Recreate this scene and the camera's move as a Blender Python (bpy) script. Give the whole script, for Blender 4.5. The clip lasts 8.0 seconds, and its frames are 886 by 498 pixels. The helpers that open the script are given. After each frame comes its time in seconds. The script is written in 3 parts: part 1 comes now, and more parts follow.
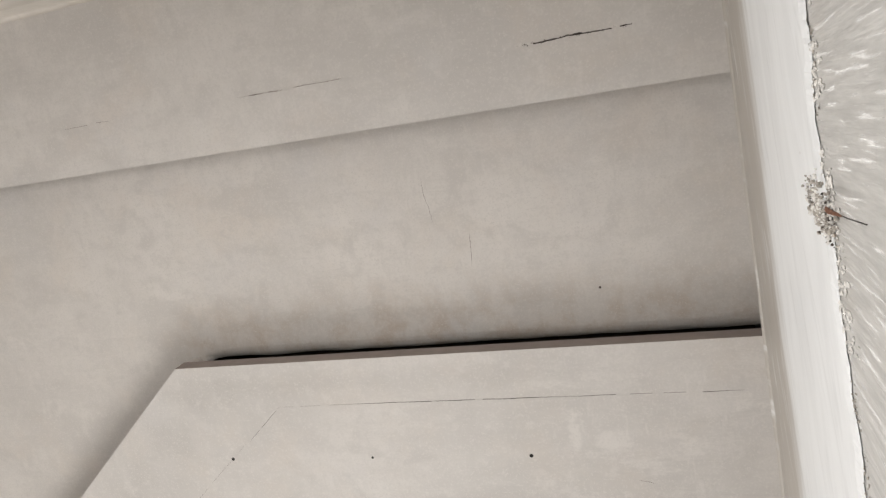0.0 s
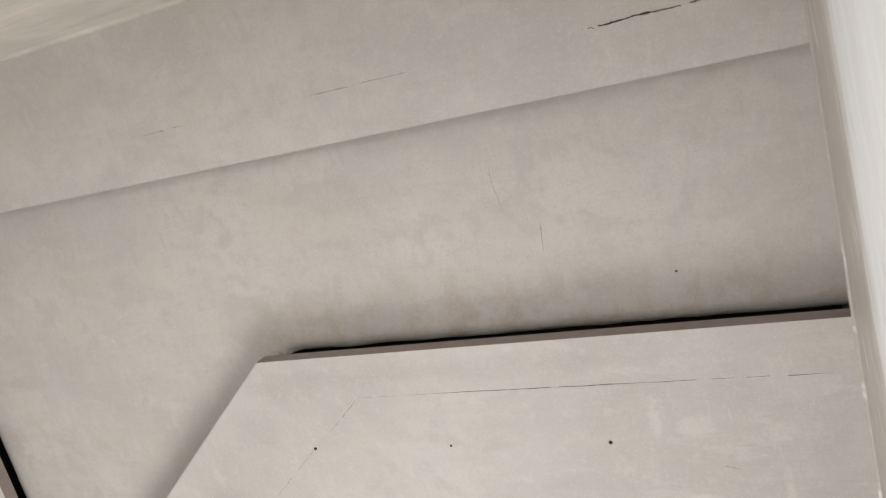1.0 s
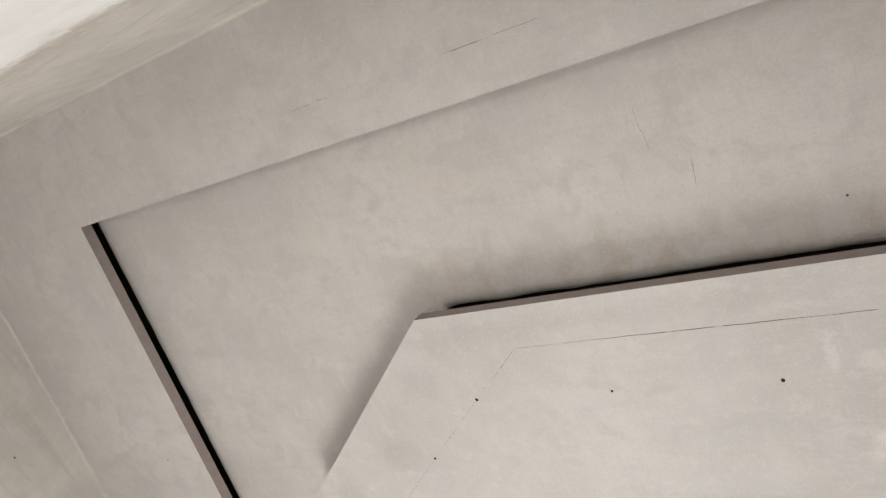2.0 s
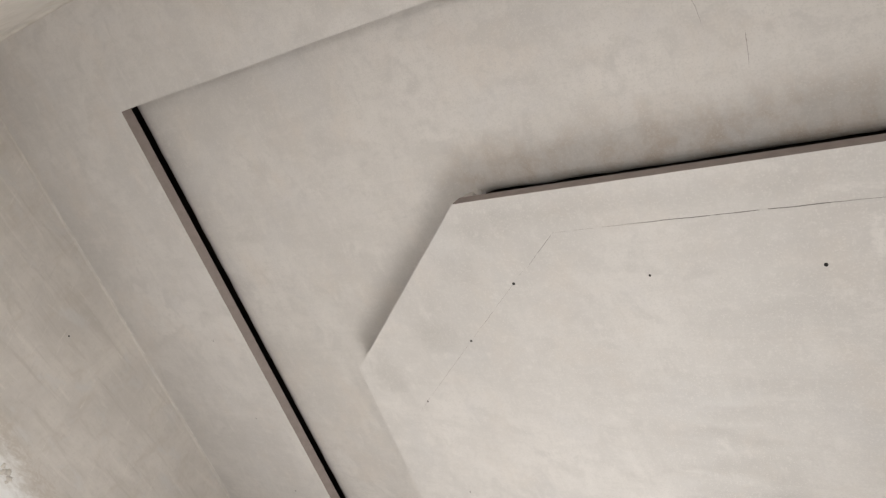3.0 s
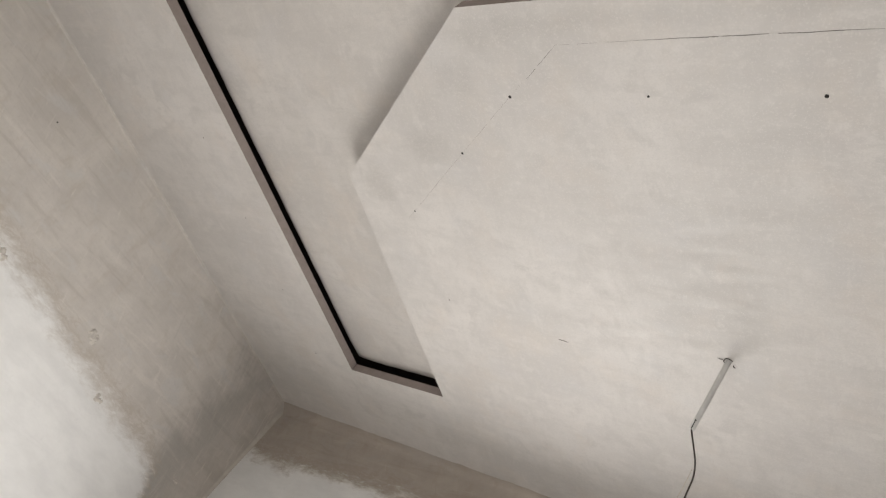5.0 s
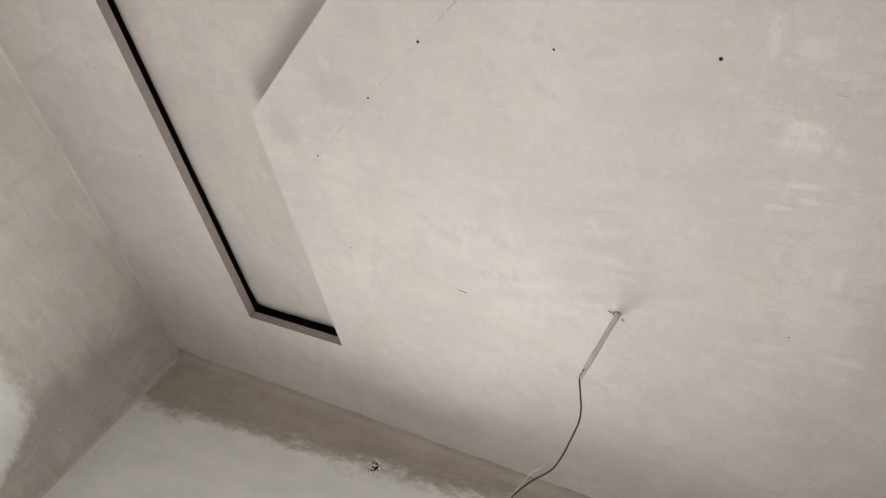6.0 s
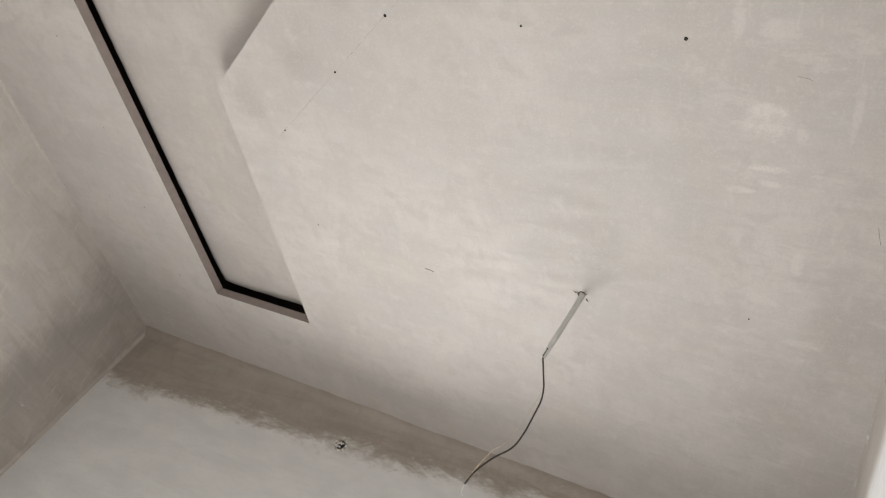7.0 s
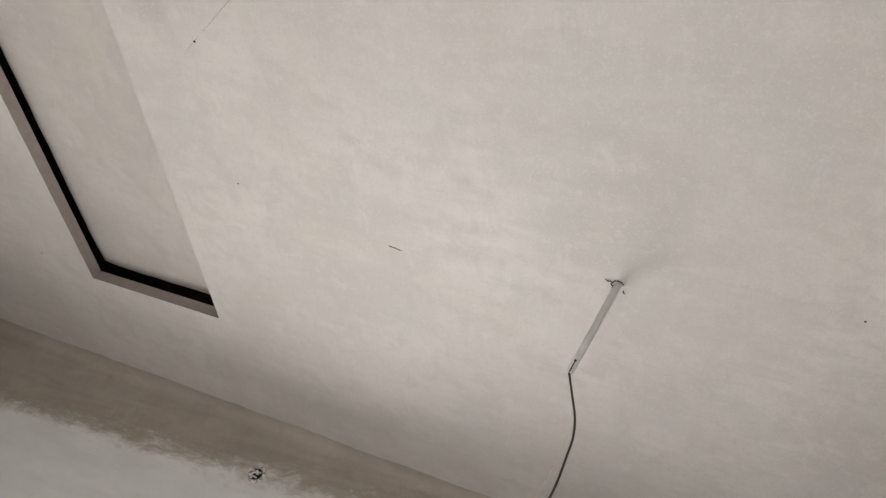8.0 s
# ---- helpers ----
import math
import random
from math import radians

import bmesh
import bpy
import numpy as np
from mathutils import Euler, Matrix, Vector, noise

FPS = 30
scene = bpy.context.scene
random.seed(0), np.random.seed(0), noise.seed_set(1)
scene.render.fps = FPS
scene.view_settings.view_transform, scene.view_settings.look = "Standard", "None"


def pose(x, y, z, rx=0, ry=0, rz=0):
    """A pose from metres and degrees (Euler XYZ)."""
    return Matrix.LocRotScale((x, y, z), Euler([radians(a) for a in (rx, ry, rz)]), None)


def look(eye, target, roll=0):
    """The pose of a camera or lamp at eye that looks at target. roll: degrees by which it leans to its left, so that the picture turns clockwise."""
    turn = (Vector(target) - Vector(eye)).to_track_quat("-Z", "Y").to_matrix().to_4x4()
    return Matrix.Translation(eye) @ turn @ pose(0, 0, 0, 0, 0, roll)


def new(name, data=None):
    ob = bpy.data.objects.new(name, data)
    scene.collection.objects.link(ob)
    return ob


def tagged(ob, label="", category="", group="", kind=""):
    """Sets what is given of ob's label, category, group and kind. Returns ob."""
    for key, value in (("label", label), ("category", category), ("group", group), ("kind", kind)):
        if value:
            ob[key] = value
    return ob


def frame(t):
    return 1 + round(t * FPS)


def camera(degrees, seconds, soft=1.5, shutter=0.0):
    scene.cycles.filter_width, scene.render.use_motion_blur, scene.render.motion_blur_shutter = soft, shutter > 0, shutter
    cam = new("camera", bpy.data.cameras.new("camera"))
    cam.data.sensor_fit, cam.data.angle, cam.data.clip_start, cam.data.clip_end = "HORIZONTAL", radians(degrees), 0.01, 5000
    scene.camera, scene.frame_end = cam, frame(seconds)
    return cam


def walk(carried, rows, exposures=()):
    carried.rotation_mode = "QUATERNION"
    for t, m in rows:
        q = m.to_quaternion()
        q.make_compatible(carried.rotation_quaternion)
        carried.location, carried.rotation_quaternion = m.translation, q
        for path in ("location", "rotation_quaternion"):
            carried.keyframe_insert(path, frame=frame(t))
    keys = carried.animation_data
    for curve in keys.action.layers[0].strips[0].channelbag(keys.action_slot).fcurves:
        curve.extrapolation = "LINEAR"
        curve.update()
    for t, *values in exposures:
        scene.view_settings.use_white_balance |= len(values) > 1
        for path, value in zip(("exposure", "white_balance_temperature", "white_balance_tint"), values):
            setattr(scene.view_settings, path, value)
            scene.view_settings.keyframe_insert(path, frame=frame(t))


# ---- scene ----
cam = camera(60.88, 8.0, soft=1.3)
PATH = [
    (0, (2.6648, -0.1275, 1.3539), (2.0400, 0.3613, 3.1898), 43.71),
    (0.5, (2.6652, -0.1271, 1.3549), (1.9982, 0.3559, 3.1774), 44.83),
    (1, (2.6582, -0.1501, 1.3575), (1.8640, 0.3499, 3.1236), 46.81),
    (1.2, (2.6319, -0.1461, 1.3361), (1.7405, 0.3384, 3.0597), 49.51),
    (2.3, (2.6278, -0.1494, 1.3264), (1.4850, 0.3672, 2.8843), 48.11),
    (2.5, (2.6208, -0.1123, 1.3002), (1.4680, 0.4247, 2.8438), 48.23),
    (3, (2.6101, -0.1026, 1.3029), (1.3900, 0.5913, 2.7276), 45.62),
    (3.5, (2.6054, -0.0886, 1.2864), (1.3678, 0.7473, 2.6167), 44.28),
    (4, (2.6043, -0.0732, 1.2835), (1.3599, 0.8696, 2.5334), 43.53),
    (4.5, (2.6090, -0.0650, 1.2763), (1.3747, 0.9484, 2.4802), 42.70),
    (5.8, (2.6269, -0.0356, 1.2683), (1.5926, 1.1652, 2.4883), 39.08),
    (6, (2.6321, -0.0257, 1.2727), (1.6559, 1.2032, 2.5125), 38.21),
    (6.5, (2.6476, -0.0077, 1.2802), (1.7753, 1.2727, 2.5450), 36.32),
    (7, (2.6618, -0.0022, 1.2900), (1.7457, 1.2735, 2.5283), 37.35),
    (7.25, (2.6185, 0.0390, 1.3201), (1.7166, 1.3201, 2.5628), 37.02),
    (7.5, (2.4452, 0.2036, 1.4405), (1.6001, 1.5063, 2.7009), 35.71),
    (8, (2.1610, 0.4940, 1.6350), (1.4845, 1.8160, 2.9747), 33.00),
]
walk(cam, [(t, look(eye, target, roll)) for t, eye, target, roll in PATH],
     exposures=[(0, 0.06), (1.2, 0.06), (3, 0.03), (4.5, -0.04), (6.5, -0.06), (7, -0.05), (7.5, -0.02), (8, -0.20)])

# ---- light ----
world = bpy.data.worlds.new("sky")
scene.world = world
world.use_nodes = True
wn = world.node_tree.nodes
sky = wn.new("ShaderNodeTexSky")
sky.sky_type, sky.sun_disc = "NISHITA", False
sky.sun_elevation, sky.sun_rotation = radians(50), radians(200)
world.node_tree.links.new(sky.outputs[0], wn["Background"].inputs[0])
wn["Background"].inputs[1].default_value = 0.10

# ---- plan, in metres ----
H = 2.95          # underside of the dropped ceiling
LIP = 0.043       # thickness of the board edge
GAP = 0.042       # open slot between the board and the recess board
DECK = H + LIP + GAP
SLAB = H + 0.38
BL, BR = (-0.854, -0.413), (2.762, -0.413)     # south corners
FL, FR = (-0.854, 2.986), (2.885, 2.986)       # north corners
# corners of the recess in the dropped ceiling
A, B, C = (-0.002, 0.001), (-0.001, 2.398), (0.590, 2.398)
D, E, F, G = (0.590, 1.164), (1.297, 0.558), (2.90, 0.558), (2.90, 0.002)
WIN = (1.32, 2.18, 0.30, 1.98)   # opening in the north wall: from, to, sill, head

FILL_OPENING = (2.25, 3.15, 0.0, 1.98)   # unseen opening added in the south wall, behind the camera, for fill light


def opening_light(p, q, opening, watts, fall, wide):
    """Daylight, or added fill light, in an opening of the wall that runs from p to q: down from the sky, or up from the
    sunlit ground outside.
    """
    along = Vector((q[0] - p[0], q[1] - p[1], 0)).normalized()
    inward = Vector((-along.y, along.x, 0))
    mid = Vector((*p, 0)) + along * ((opening[0] + opening[1]) / 2) + Vector((0, 0, (opening[2] + opening[3]) / 2)) - inward * 0.03
    lamp = bpy.data.lights.new("opening_light", "AREA")
    lamp.shape, lamp.size, lamp.size_y, lamp.energy = "RECTANGLE", opening[1] - opening[0] - 0.02, opening[3] - opening[2] - 0.02, watts
    lamp.color, lamp.spread = (1.0, 0.972, 0.945), radians(wide)
    new("opening_light", lamp).matrix_world = look(mid, mid + inward - Vector((0, 0, fall)))


opening_light(FR, FL, WIN, 61, 0.08, 165)
# fill light through an added opening, to brighten the south side of the ceiling
opening_light(BL, BR, FILL_OPENING, 20, -0.05, 170)


# ---- materials ----
class Tree:
    """Short ways to lay nodes."""

    def __init__(self, name, rough=0.7):
        self.mat = bpy.data.materials.new(name)
        self.mat.use_nodes = True
        self.nt = self.mat.node_tree
        self.bsdf = self.nt.nodes["Principled BSDF"]
        self.bsdf.inputs["Roughness"].default_value = rough
        self.co = self.nt.nodes.new("ShaderNodeTexCoord").outputs["Object"]

    def put(self, socket, value):
        if isinstance(value, bpy.types.NodeSocket):
            self.nt.links.new(value, socket)
        else:
            socket.default_value = value

    def mapped(self, scale=(1, 1, 1), turn=(0, 0, 0), shift=(0, 0, 0)):
        n = self.nt.nodes.new("ShaderNodeMapping")
        self.nt.links.new(self.co, n.inputs["Vector"])
        n.inputs["Scale"].default_value = scale
        n.inputs["Rotation"].default_value = [radians(a) for a in turn]
        n.inputs["Location"].default_value = shift
        return n.outputs[0]

    def turned(self, size, turn, shift=(0, 0, 0)):
        """Cells of the given size in metres, turned by degrees about y (on walls) or z."""
        n = self.nt.nodes.new("ShaderNodeMapping")
        n.vector_type = "TEXTURE"
        self.nt.links.new(self.co, n.inputs["Vector"])
        n.inputs["Scale"].default_value = size
        n.inputs["Rotation"].default_value = [radians(a) for a in turn]
        n.inputs["Location"].default_value = shift
        return n.outputs[0]

    def noise(self, scale, detail=4.0, rough=0.55, vector=None, warp=0.0):
        n = self.nt.nodes.new("ShaderNodeTexNoise")
        self.nt.links.new(vector or self.co, n.inputs["Vector"])
        for key, v in (("Scale", scale), ("Detail", detail), ("Roughness", rough), ("Distortion", warp)):
            n.inputs[key].default_value = v
        return n.outputs[0]

    def step(self, value, lo, hi, to_lo=0.0, to_hi=1.0):
        n = self.nt.nodes.new("ShaderNodeMapRange")
        n.interpolation_type = "SMOOTHSTEP"
        self.put(n.inputs["Value"], value)
        for key, v in (("From Min", lo), ("From Max", hi), ("To Min", to_lo), ("To Max", to_hi)):
            n.inputs[key].default_value = v
        return n.outputs[0]

    def maths(self, how, a, b=0.0):
        n = self.nt.nodes.new("ShaderNodeMath")
        n.operation = how
        self.put(n.inputs[0], a)
        self.put(n.inputs[1], b)
        return n.outputs[0]

    def mix(self, factor, a, b):
        n = self.nt.nodes.new("ShaderNodeMix")
        n.data_type = "RGBA"
        self.put(n.inputs[0], factor)
        self.put(n.inputs[6], a if isinstance(a, bpy.types.NodeSocket) else (*a, 1))
        self.put(n.inputs[7], b if isinstance(b, bpy.types.NodeSocket) else (*b, 1))
        return n.outputs[2]

    def axes(self):
        n = self.nt.nodes.new("ShaderNodeSeparateXYZ")
        self.nt.links.new(self.co, n.inputs[0])
        return n.outputs

    def bump(self, height, strength=0.3, distance=0.005, after=None):
        n = self.nt.nodes.new("ShaderNodeBump")
        self.nt.links.new(height, n.inputs["Height"])
        n.inputs["Strength"].default_value, n.inputs["Distance"].default_value = strength, distance
        if after is not None:
            self.nt.links.new(after, n.inputs["Normal"])
        return n.outputs[0]

    def done(self, colour, normal=None, rough=None):
        self.put(self.bsdf.inputs["Base Color"], colour)
        if normal is not None:
            self.nt.links.new(normal, self.bsdf.inputs["Normal"])
        if rough is not None:
            self.put(self.bsdf.inputs["Roughness"], rough)
        return self.mat


def plaster(name, base, east_patches=False, contrast=1.0, rust=False):
    """Trowelled gypsum plaster: soft clouds, faint smears both ways, pale filler patches near the east wall."""
    t = Tree(name, 0.62)
    shade = lambda k: [min(1, c * k) for c in base]
    k = contrast
    col = t.mix(t.step(t.noise(1.7, 5, 0.6, warp=0.3), 0.30, 0.70), shade(1 - 0.07 * k), shade(1 + 0.06 * k))
    cloud = t.noise(8.5, 4, 0.55, t.mapped(shift=(4, 1, 2)), 0.6)
    col = t.mix(t.step(cloud, 0.50, 0.66, 0, 0.50 * k), col, shade(0.90))
    col = t.mix(t.step(cloud, 0.30, 0.46, 0.40 * k, 0), col, shade(1.09))
    drag = t.noise(1.0, 6, 0.66, t.mapped((5.5, 24, 5), (0, 0, 3)), 0.25)
    col = t.mix(t.step(drag, 0.50, 0.72, 0, 0.24 * k), col, shade(0.86))
    pale = t.noise(1.0, 5, 0.62, t.mapped((4.0, 19, 5), (0, 0, -5), (3, 1, 0)), 0.25)
    col = t.mix(t.step(pale, 0.54, 0.74, 0, 0.26 * k), col, shade(1.12))
    cross = t.noise(1.0, 6, 0.66, t.mapped((26, 5.5, 5), (0, 0, 4), (7, 2, 0)), 0.25)
    col = t.mix(t.step(cross, 0.52, 0.74, 0, 0.24 * k), col, shade(0.88))
    crossp = t.noise(1.0, 5, 0.62, t.mapped((22, 6, 5), (0, 0, -3), (1, 8, 0)), 0.25)
    col = t.mix(t.step(crossp, 0.56, 0.76, 0, 0.34 * k), col, shade(1.11))
    for size, shift in (((11, 70, 5), (2, 5, 0)), ((64, 13, 5), (5, 2, 0))):
        hatch = t.noise(1.0, 5, 0.7, t.mapped(size, (0, 0, 0), shift), 0.35)
        col = t.mix(t.step(hatch, 0.54, 0.72, 0, 0.20 * k), col, shade(0.87))
        col = t.mix(t.step(hatch, 0.28, 0.45, 0.18 * k, 0), col, shade(1.10))
    # warm and cool tints where the mix has dried unevenly
    tint = t.noise(4.7, 4, 0.6, t.mapped(shift=(11, 5, 2)))
    col = t.mix(t.step(tint, 0.50, 0.70, 0, 0.45), col, (base[0] * 1.02, base[1] * 0.965, base[2] * 0.91))
    cool = t.noise(3.9, 4, 0.6, t.mapped(shift=(1, 15, 4)))
    col = t.mix(t.step(cool, 0.52, 0.72, 0, 0.50), col, (base[0] * 0.93, base[1] * 0.95, base[2] * 0.985))
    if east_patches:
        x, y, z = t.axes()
        # greyer plaster north of the recess; weaker light there is put into its colour too
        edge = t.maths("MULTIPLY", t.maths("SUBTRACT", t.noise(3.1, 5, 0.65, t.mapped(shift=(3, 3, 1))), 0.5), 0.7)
        dim_zone = t.maths("MULTIPLY", t.step(t.maths("ADD", y, edge), 0.22, 0.42), t.step(t.maths("ADD", y, edge), 1.05, 1.75, 1.0, 0.25))
        dim_zone = t.maths("MULTIPLY", dim_zone, t.step(t.maths("ADD", x, edge), 0.75, 1.25))
        col = t.mix(t.maths("MULTIPLY", dim_zone, 0.40), col, t.mix(0.55, col, (base[0] * 0.80, base[1] * 0.81, base[2] * 0.82)))
        where = t.maths("MULTIPLY", t.step(x, 2.05, 2.45), t.step(y, 0.35, 0.75, 0.25, 1.0))
        fill = t.noise(1.0, 6, 0.72, t.mapped((7, 15, 5), (0, 0, 0), (2, 9, 0)), 0.2)
        col = t.mix(t.maths("MULTIPLY", t.step(fill, 0.53, 0.64, 0, 0.50), where), col, shade(1.16))
        scrape = t.noise(1.0, 6, 0.7, t.mapped((6.0, 42, 5), (0, 0, 0), (0, 3, 0)), 0.3)
        col = t.mix(t.maths("MULTIPLY", t.step(scrape, 0.52, 0.68, 0, 0.45), where), col, shade(0.82))
        stroke = t.noise(1.0, 5, 0.7, t.mapped((46, 9, 5), (0, 0, 0), (5, 3, 0)), 0.3)
        col = t.mix(t.maths("MULTIPLY", t.step(stroke, 0.56, 0.70, 0, 0.42), where), col, shade(1.15))
        smut = t.maths("MULTIPLY", t.maths("SUBTRACT", t.noise(17, 5, 0.68, None, 0.8), 0.5), 5.0)
        for px, py, rx, ry, power in ((1.02, 1.02, 0.07, 0.05, 0.55), (1.22, 0.77, 0.06, 0.05, 0.42), (0.72, 1.20, 0.06, 0.06, 0.50), (1.36, 0.64, 0.10, 0.04, 0.40), (1.60, 0.62, 0.14, 0.03, 0.35), (1.08, 0.88, 0.04, 0.05, 0.35), (2.05, 0.62, 0.20, 0.03, 0.35),
                                      (2.02, 1.55, 0.06, 0.14, 0.30), (1.80, 1.62, 0.10, 0.05, 0.25), (2.60, 2.05, 0.12, 0.16, 0.40), (2.70, 1.70, 0.06, 0.20, 0.40)):
            dx = t.maths("DIVIDE", t.maths("SUBTRACT", x, px), rx)
            dy = t.maths("DIVIDE", t.maths("SUBTRACT", y, py), ry)
            near = t.maths("ADD", t.maths("ADD", t.maths("MULTIPLY", dx, dx), t.maths("MULTIPLY", dy, dy)), smut)
            col = t.mix(t.step(near, -0.3, 2.8, power * 0.8, 0.0), col, (base[0] * 0.66, base[1] * 0.655, base[2] * 0.64))
        rim = t.maths("MULTIPLY", t.maths("SUBTRACT", t.noise(1.0, 6, 0.75, t.mapped((24, 60, 20)), 0.4), 0.5), 3.4)
        for px, py, rx, ry, power in ((2.443, 1.039, 0.060, 0.050, 0.42), (2.526, 1.057, 0.014, 0.024, 0.3), (2.452, 0.802, 0.045, 0.03, 0.3), (2.566, 1.457, 0.018, 0.05, 0.36), (2.464, 1.166, 0.05, 0.012, 0.5),
                                      (2.40, 1.24, 0.04, 0.012, 0.42), (2.47, 1.21, 0.03, 0.010, 0.4), (2.631, 0.98, 0.010, 0.08, 0.3), (2.44, 1.00, 0.05, 0.020, 0.4), (2.36, 0.78, 0.015, 0.06, 0.3), (2.62, 1.75, 0.05, 0.02, 0.3)):
            dx = t.maths("DIVIDE", t.maths("SUBTRACT", x, px), rx)
            dy = t.maths("DIVIDE", t.maths("SUBTRACT", y, py), ry)
            near = t.maths("ADD", t.maths("ADD", t.maths("MULTIPLY", dx, dx), t.maths("MULTIPLY", dy, dy)), rim)
            col = t.mix(t.step(near, 0.1, 1.4, power * 1.5, 0.0), col, shade(1.26))
    if rust:
        # brown smears along the open joint, with the shadow at the slot put into their colour
        x, y, z = t.axes()
        smear = t.noise(1.0, 5, 0.7, t.mapped((16, 13, 5), shift=(6, 6, 1)), 0.15)
        band = t.maths("MULTIPLY", t.step(y, 0.34, 0.56), t.step(x, 1.16, 1.40))
        col = t.mix(t.maths("MULTIPLY", t.step(smear, 0.40, 0.66, 0, 0.70), band), col, (0.40, 0.32, 0.25))
    mott = t.noise(26, 4, 0.7)
    col = t.mix(t.step(mott, 0.52, 0.70, 0, 0.55), col, shade(0.89))
    col = t.mix(t.step(mott, 0.30, 0.46, 0.46, 0), col, shade(1.09))
    col = t.mix(t.step(t.noise(95, 2, 0.5), 0.66, 0.78, 0, 0.20), col, shade(0.66))
    grit = t.noise(210, 3, 0.7)
    col = t.mix(t.step(grit, 0.50, 0.68, 0, 0.75), col, shade(0.92))
    col = t.mix(t.step(grit, 0.32, 0.48, 0.75, 0), col, shade(1.07))
    n = t.bump(t.noise(4.5, 3, 0.5), 0.26, 0.008)
    n = t.bump(drag, 0.20, 0.003, n)
    n = t.bump(cross, 0.16, 0.003, n)
    n = t.bump(t.noise(140, 3, 0.6), 0.10, 0.0012, n)
    return t.done(col, n, t.step(drag, 0.3, 0.7, 0.52, 0.72))


def wall_finish(name, rise, slope, bare, putty, corner=0.0, amp=0.10, s0=0.0, mortar_shade=0.0, feather=0.03, strokes=6.0):
    """Bare plaster above, white putty below a ragged line at the height rise + slope * (s - s0), s along the wall."""
    t = Tree(name, 0.6)
    x, y, z = t.axes()
    line = t.maths("ADD", t.maths("MULTIPLY", t.maths("SUBTRACT", x, s0), slope), rise)
    if corner:
        line = t.maths("SUBTRACT", line, t.step(x, 0.06, 0.48, corner, 0.0))
    rag = t.noise(1.0, 7, 0.72, t.mapped((3.4, 3.4, 8)), 0.9)
    fine = t.noise(1.0, 4, 0.7, t.mapped((14, 14, 34), shift=(5, 0, 3)), 1.0)
    drop = t.maths("SUBTRACT", line, z)
    drop = t.maths("ADD", drop, t.maths("MULTIPLY", t.maths("SUBTRACT", rag, 0.5), amp * 2.2))
    drop = t.maths("ADD", drop, t.maths("MULTIPLY", t.maths("SUBTRACT", fine, 0.5), amp * 0.9))
    streak = t.noise(1.0, 5, 0.7, t.turned((0.10, 0.10, 0.045), (0, 18, 0), (2, 0, 5)), 0.6)
    drop = t.maths("ADD", drop, t.maths("MULTIPLY", t.maths("SUBTRACT", streak, 0.5), feather * 2.4))
    mask = t.step(drop, -feather, feather * 1.4)
    thin = t.step(drop, -0.09, 0.0, 0, 0.35)
    blotch = t.noise(4.2, 6, 0.62, warp=0.2)
    low = t.mix(t.step(blotch, 0.3, 0.7), [c * 0.90 for c in bare], [c * 1.08 for c in bare])
    stain = t.noise(1.0, 5, 0.66, t.turned((0.10, 0.10, 0.22), (0, 12, 0), (3, 0, 1)), 0.2)
    low = t.mix(t.step(stain, 0.52, 0.70, 0, 0.38), low, (bare[0] * 0.80, bare[1] * 0.75, bare[2] * 0.68))
    sweep = t.noise(1.0, 6, 0.66, t.turned((0.46, 0.46, 0.065), (0, strokes, 0)), 0.7)
    low = t.mix(t.step(sweep, 0.50, 0.68, 0, 0.50), low, (bare[0] * 0.74, bare[1] * 0.72, bare[2] * 0.69))
    low = t.mix(t.step(sweep, 0.32, 0.46, 0.50, 0.0), low, [min(1, c * 1.20) for c in bare])
    scrape = t.noise(1.0, 5, 0.7, t.turned((0.016, 0.016, 0.15), (0, 30, 0), (4, 1, 0)), 0.3)
    low = t.mix(t.step(scrape, 0.60, 0.70, 0, 0.45), low, [min(1, c * 1.22) for c in bare])
    low = t.mix(t.step(scrape, 0.28, 0.40, 0.35, 0.0), low, [c * 0.78 for c in bare])
    grey = t.noise(5.5, 5, 0.65, t.mapped((1, 1, 1.6), shift=(9, 4, 7)), 0.6)
    low = t.mix(t.step(grey, 0.53, 0.66, 0, 0.55), low, (bare[0] * 0.98, bare[1] * 1.02, bare[2] * 1.07))
    grain = t.noise(48, 4, 0.7)
    low = t.mix(t.step(grain, 0.52, 0.70, 0, 0.4), low, [c * 0.84 for c in bare])
    if mortar_shade:
        # the corner's shade put into the colour, then a strip of dark mortar beside it
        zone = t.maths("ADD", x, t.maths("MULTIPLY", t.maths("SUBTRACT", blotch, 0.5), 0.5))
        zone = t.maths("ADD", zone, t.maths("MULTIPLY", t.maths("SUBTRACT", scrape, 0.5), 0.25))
        low = t.mix(t.step(zone, 0.02, mortar_shade * 0.7, 0.45, 0.0), low, (0.33, 0.29, 0.25))
        strip = t.maths("MULTIPLY", t.step(zone, mortar_shade * 0.25, mortar_shade * 0.60), t.step(zone, mortar_shade * 0.60, mortar_shade * 1.05, 0.55, 0.0))
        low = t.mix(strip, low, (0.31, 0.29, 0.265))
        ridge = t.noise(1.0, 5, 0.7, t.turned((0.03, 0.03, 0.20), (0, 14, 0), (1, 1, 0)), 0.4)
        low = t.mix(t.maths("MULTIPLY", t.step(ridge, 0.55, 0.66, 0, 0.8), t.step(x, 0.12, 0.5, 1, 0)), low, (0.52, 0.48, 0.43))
    smear = t.maths("MULTIPLY", t.step(drop, -0.11, -0.01), t.step(fine, 0.40, 0.58))
    low = t.mix(t.maths("MULTIPLY", smear, 0.85), low, (bare[0] * 0.68, bare[1] * 0.61, bare[2] * 0.52))
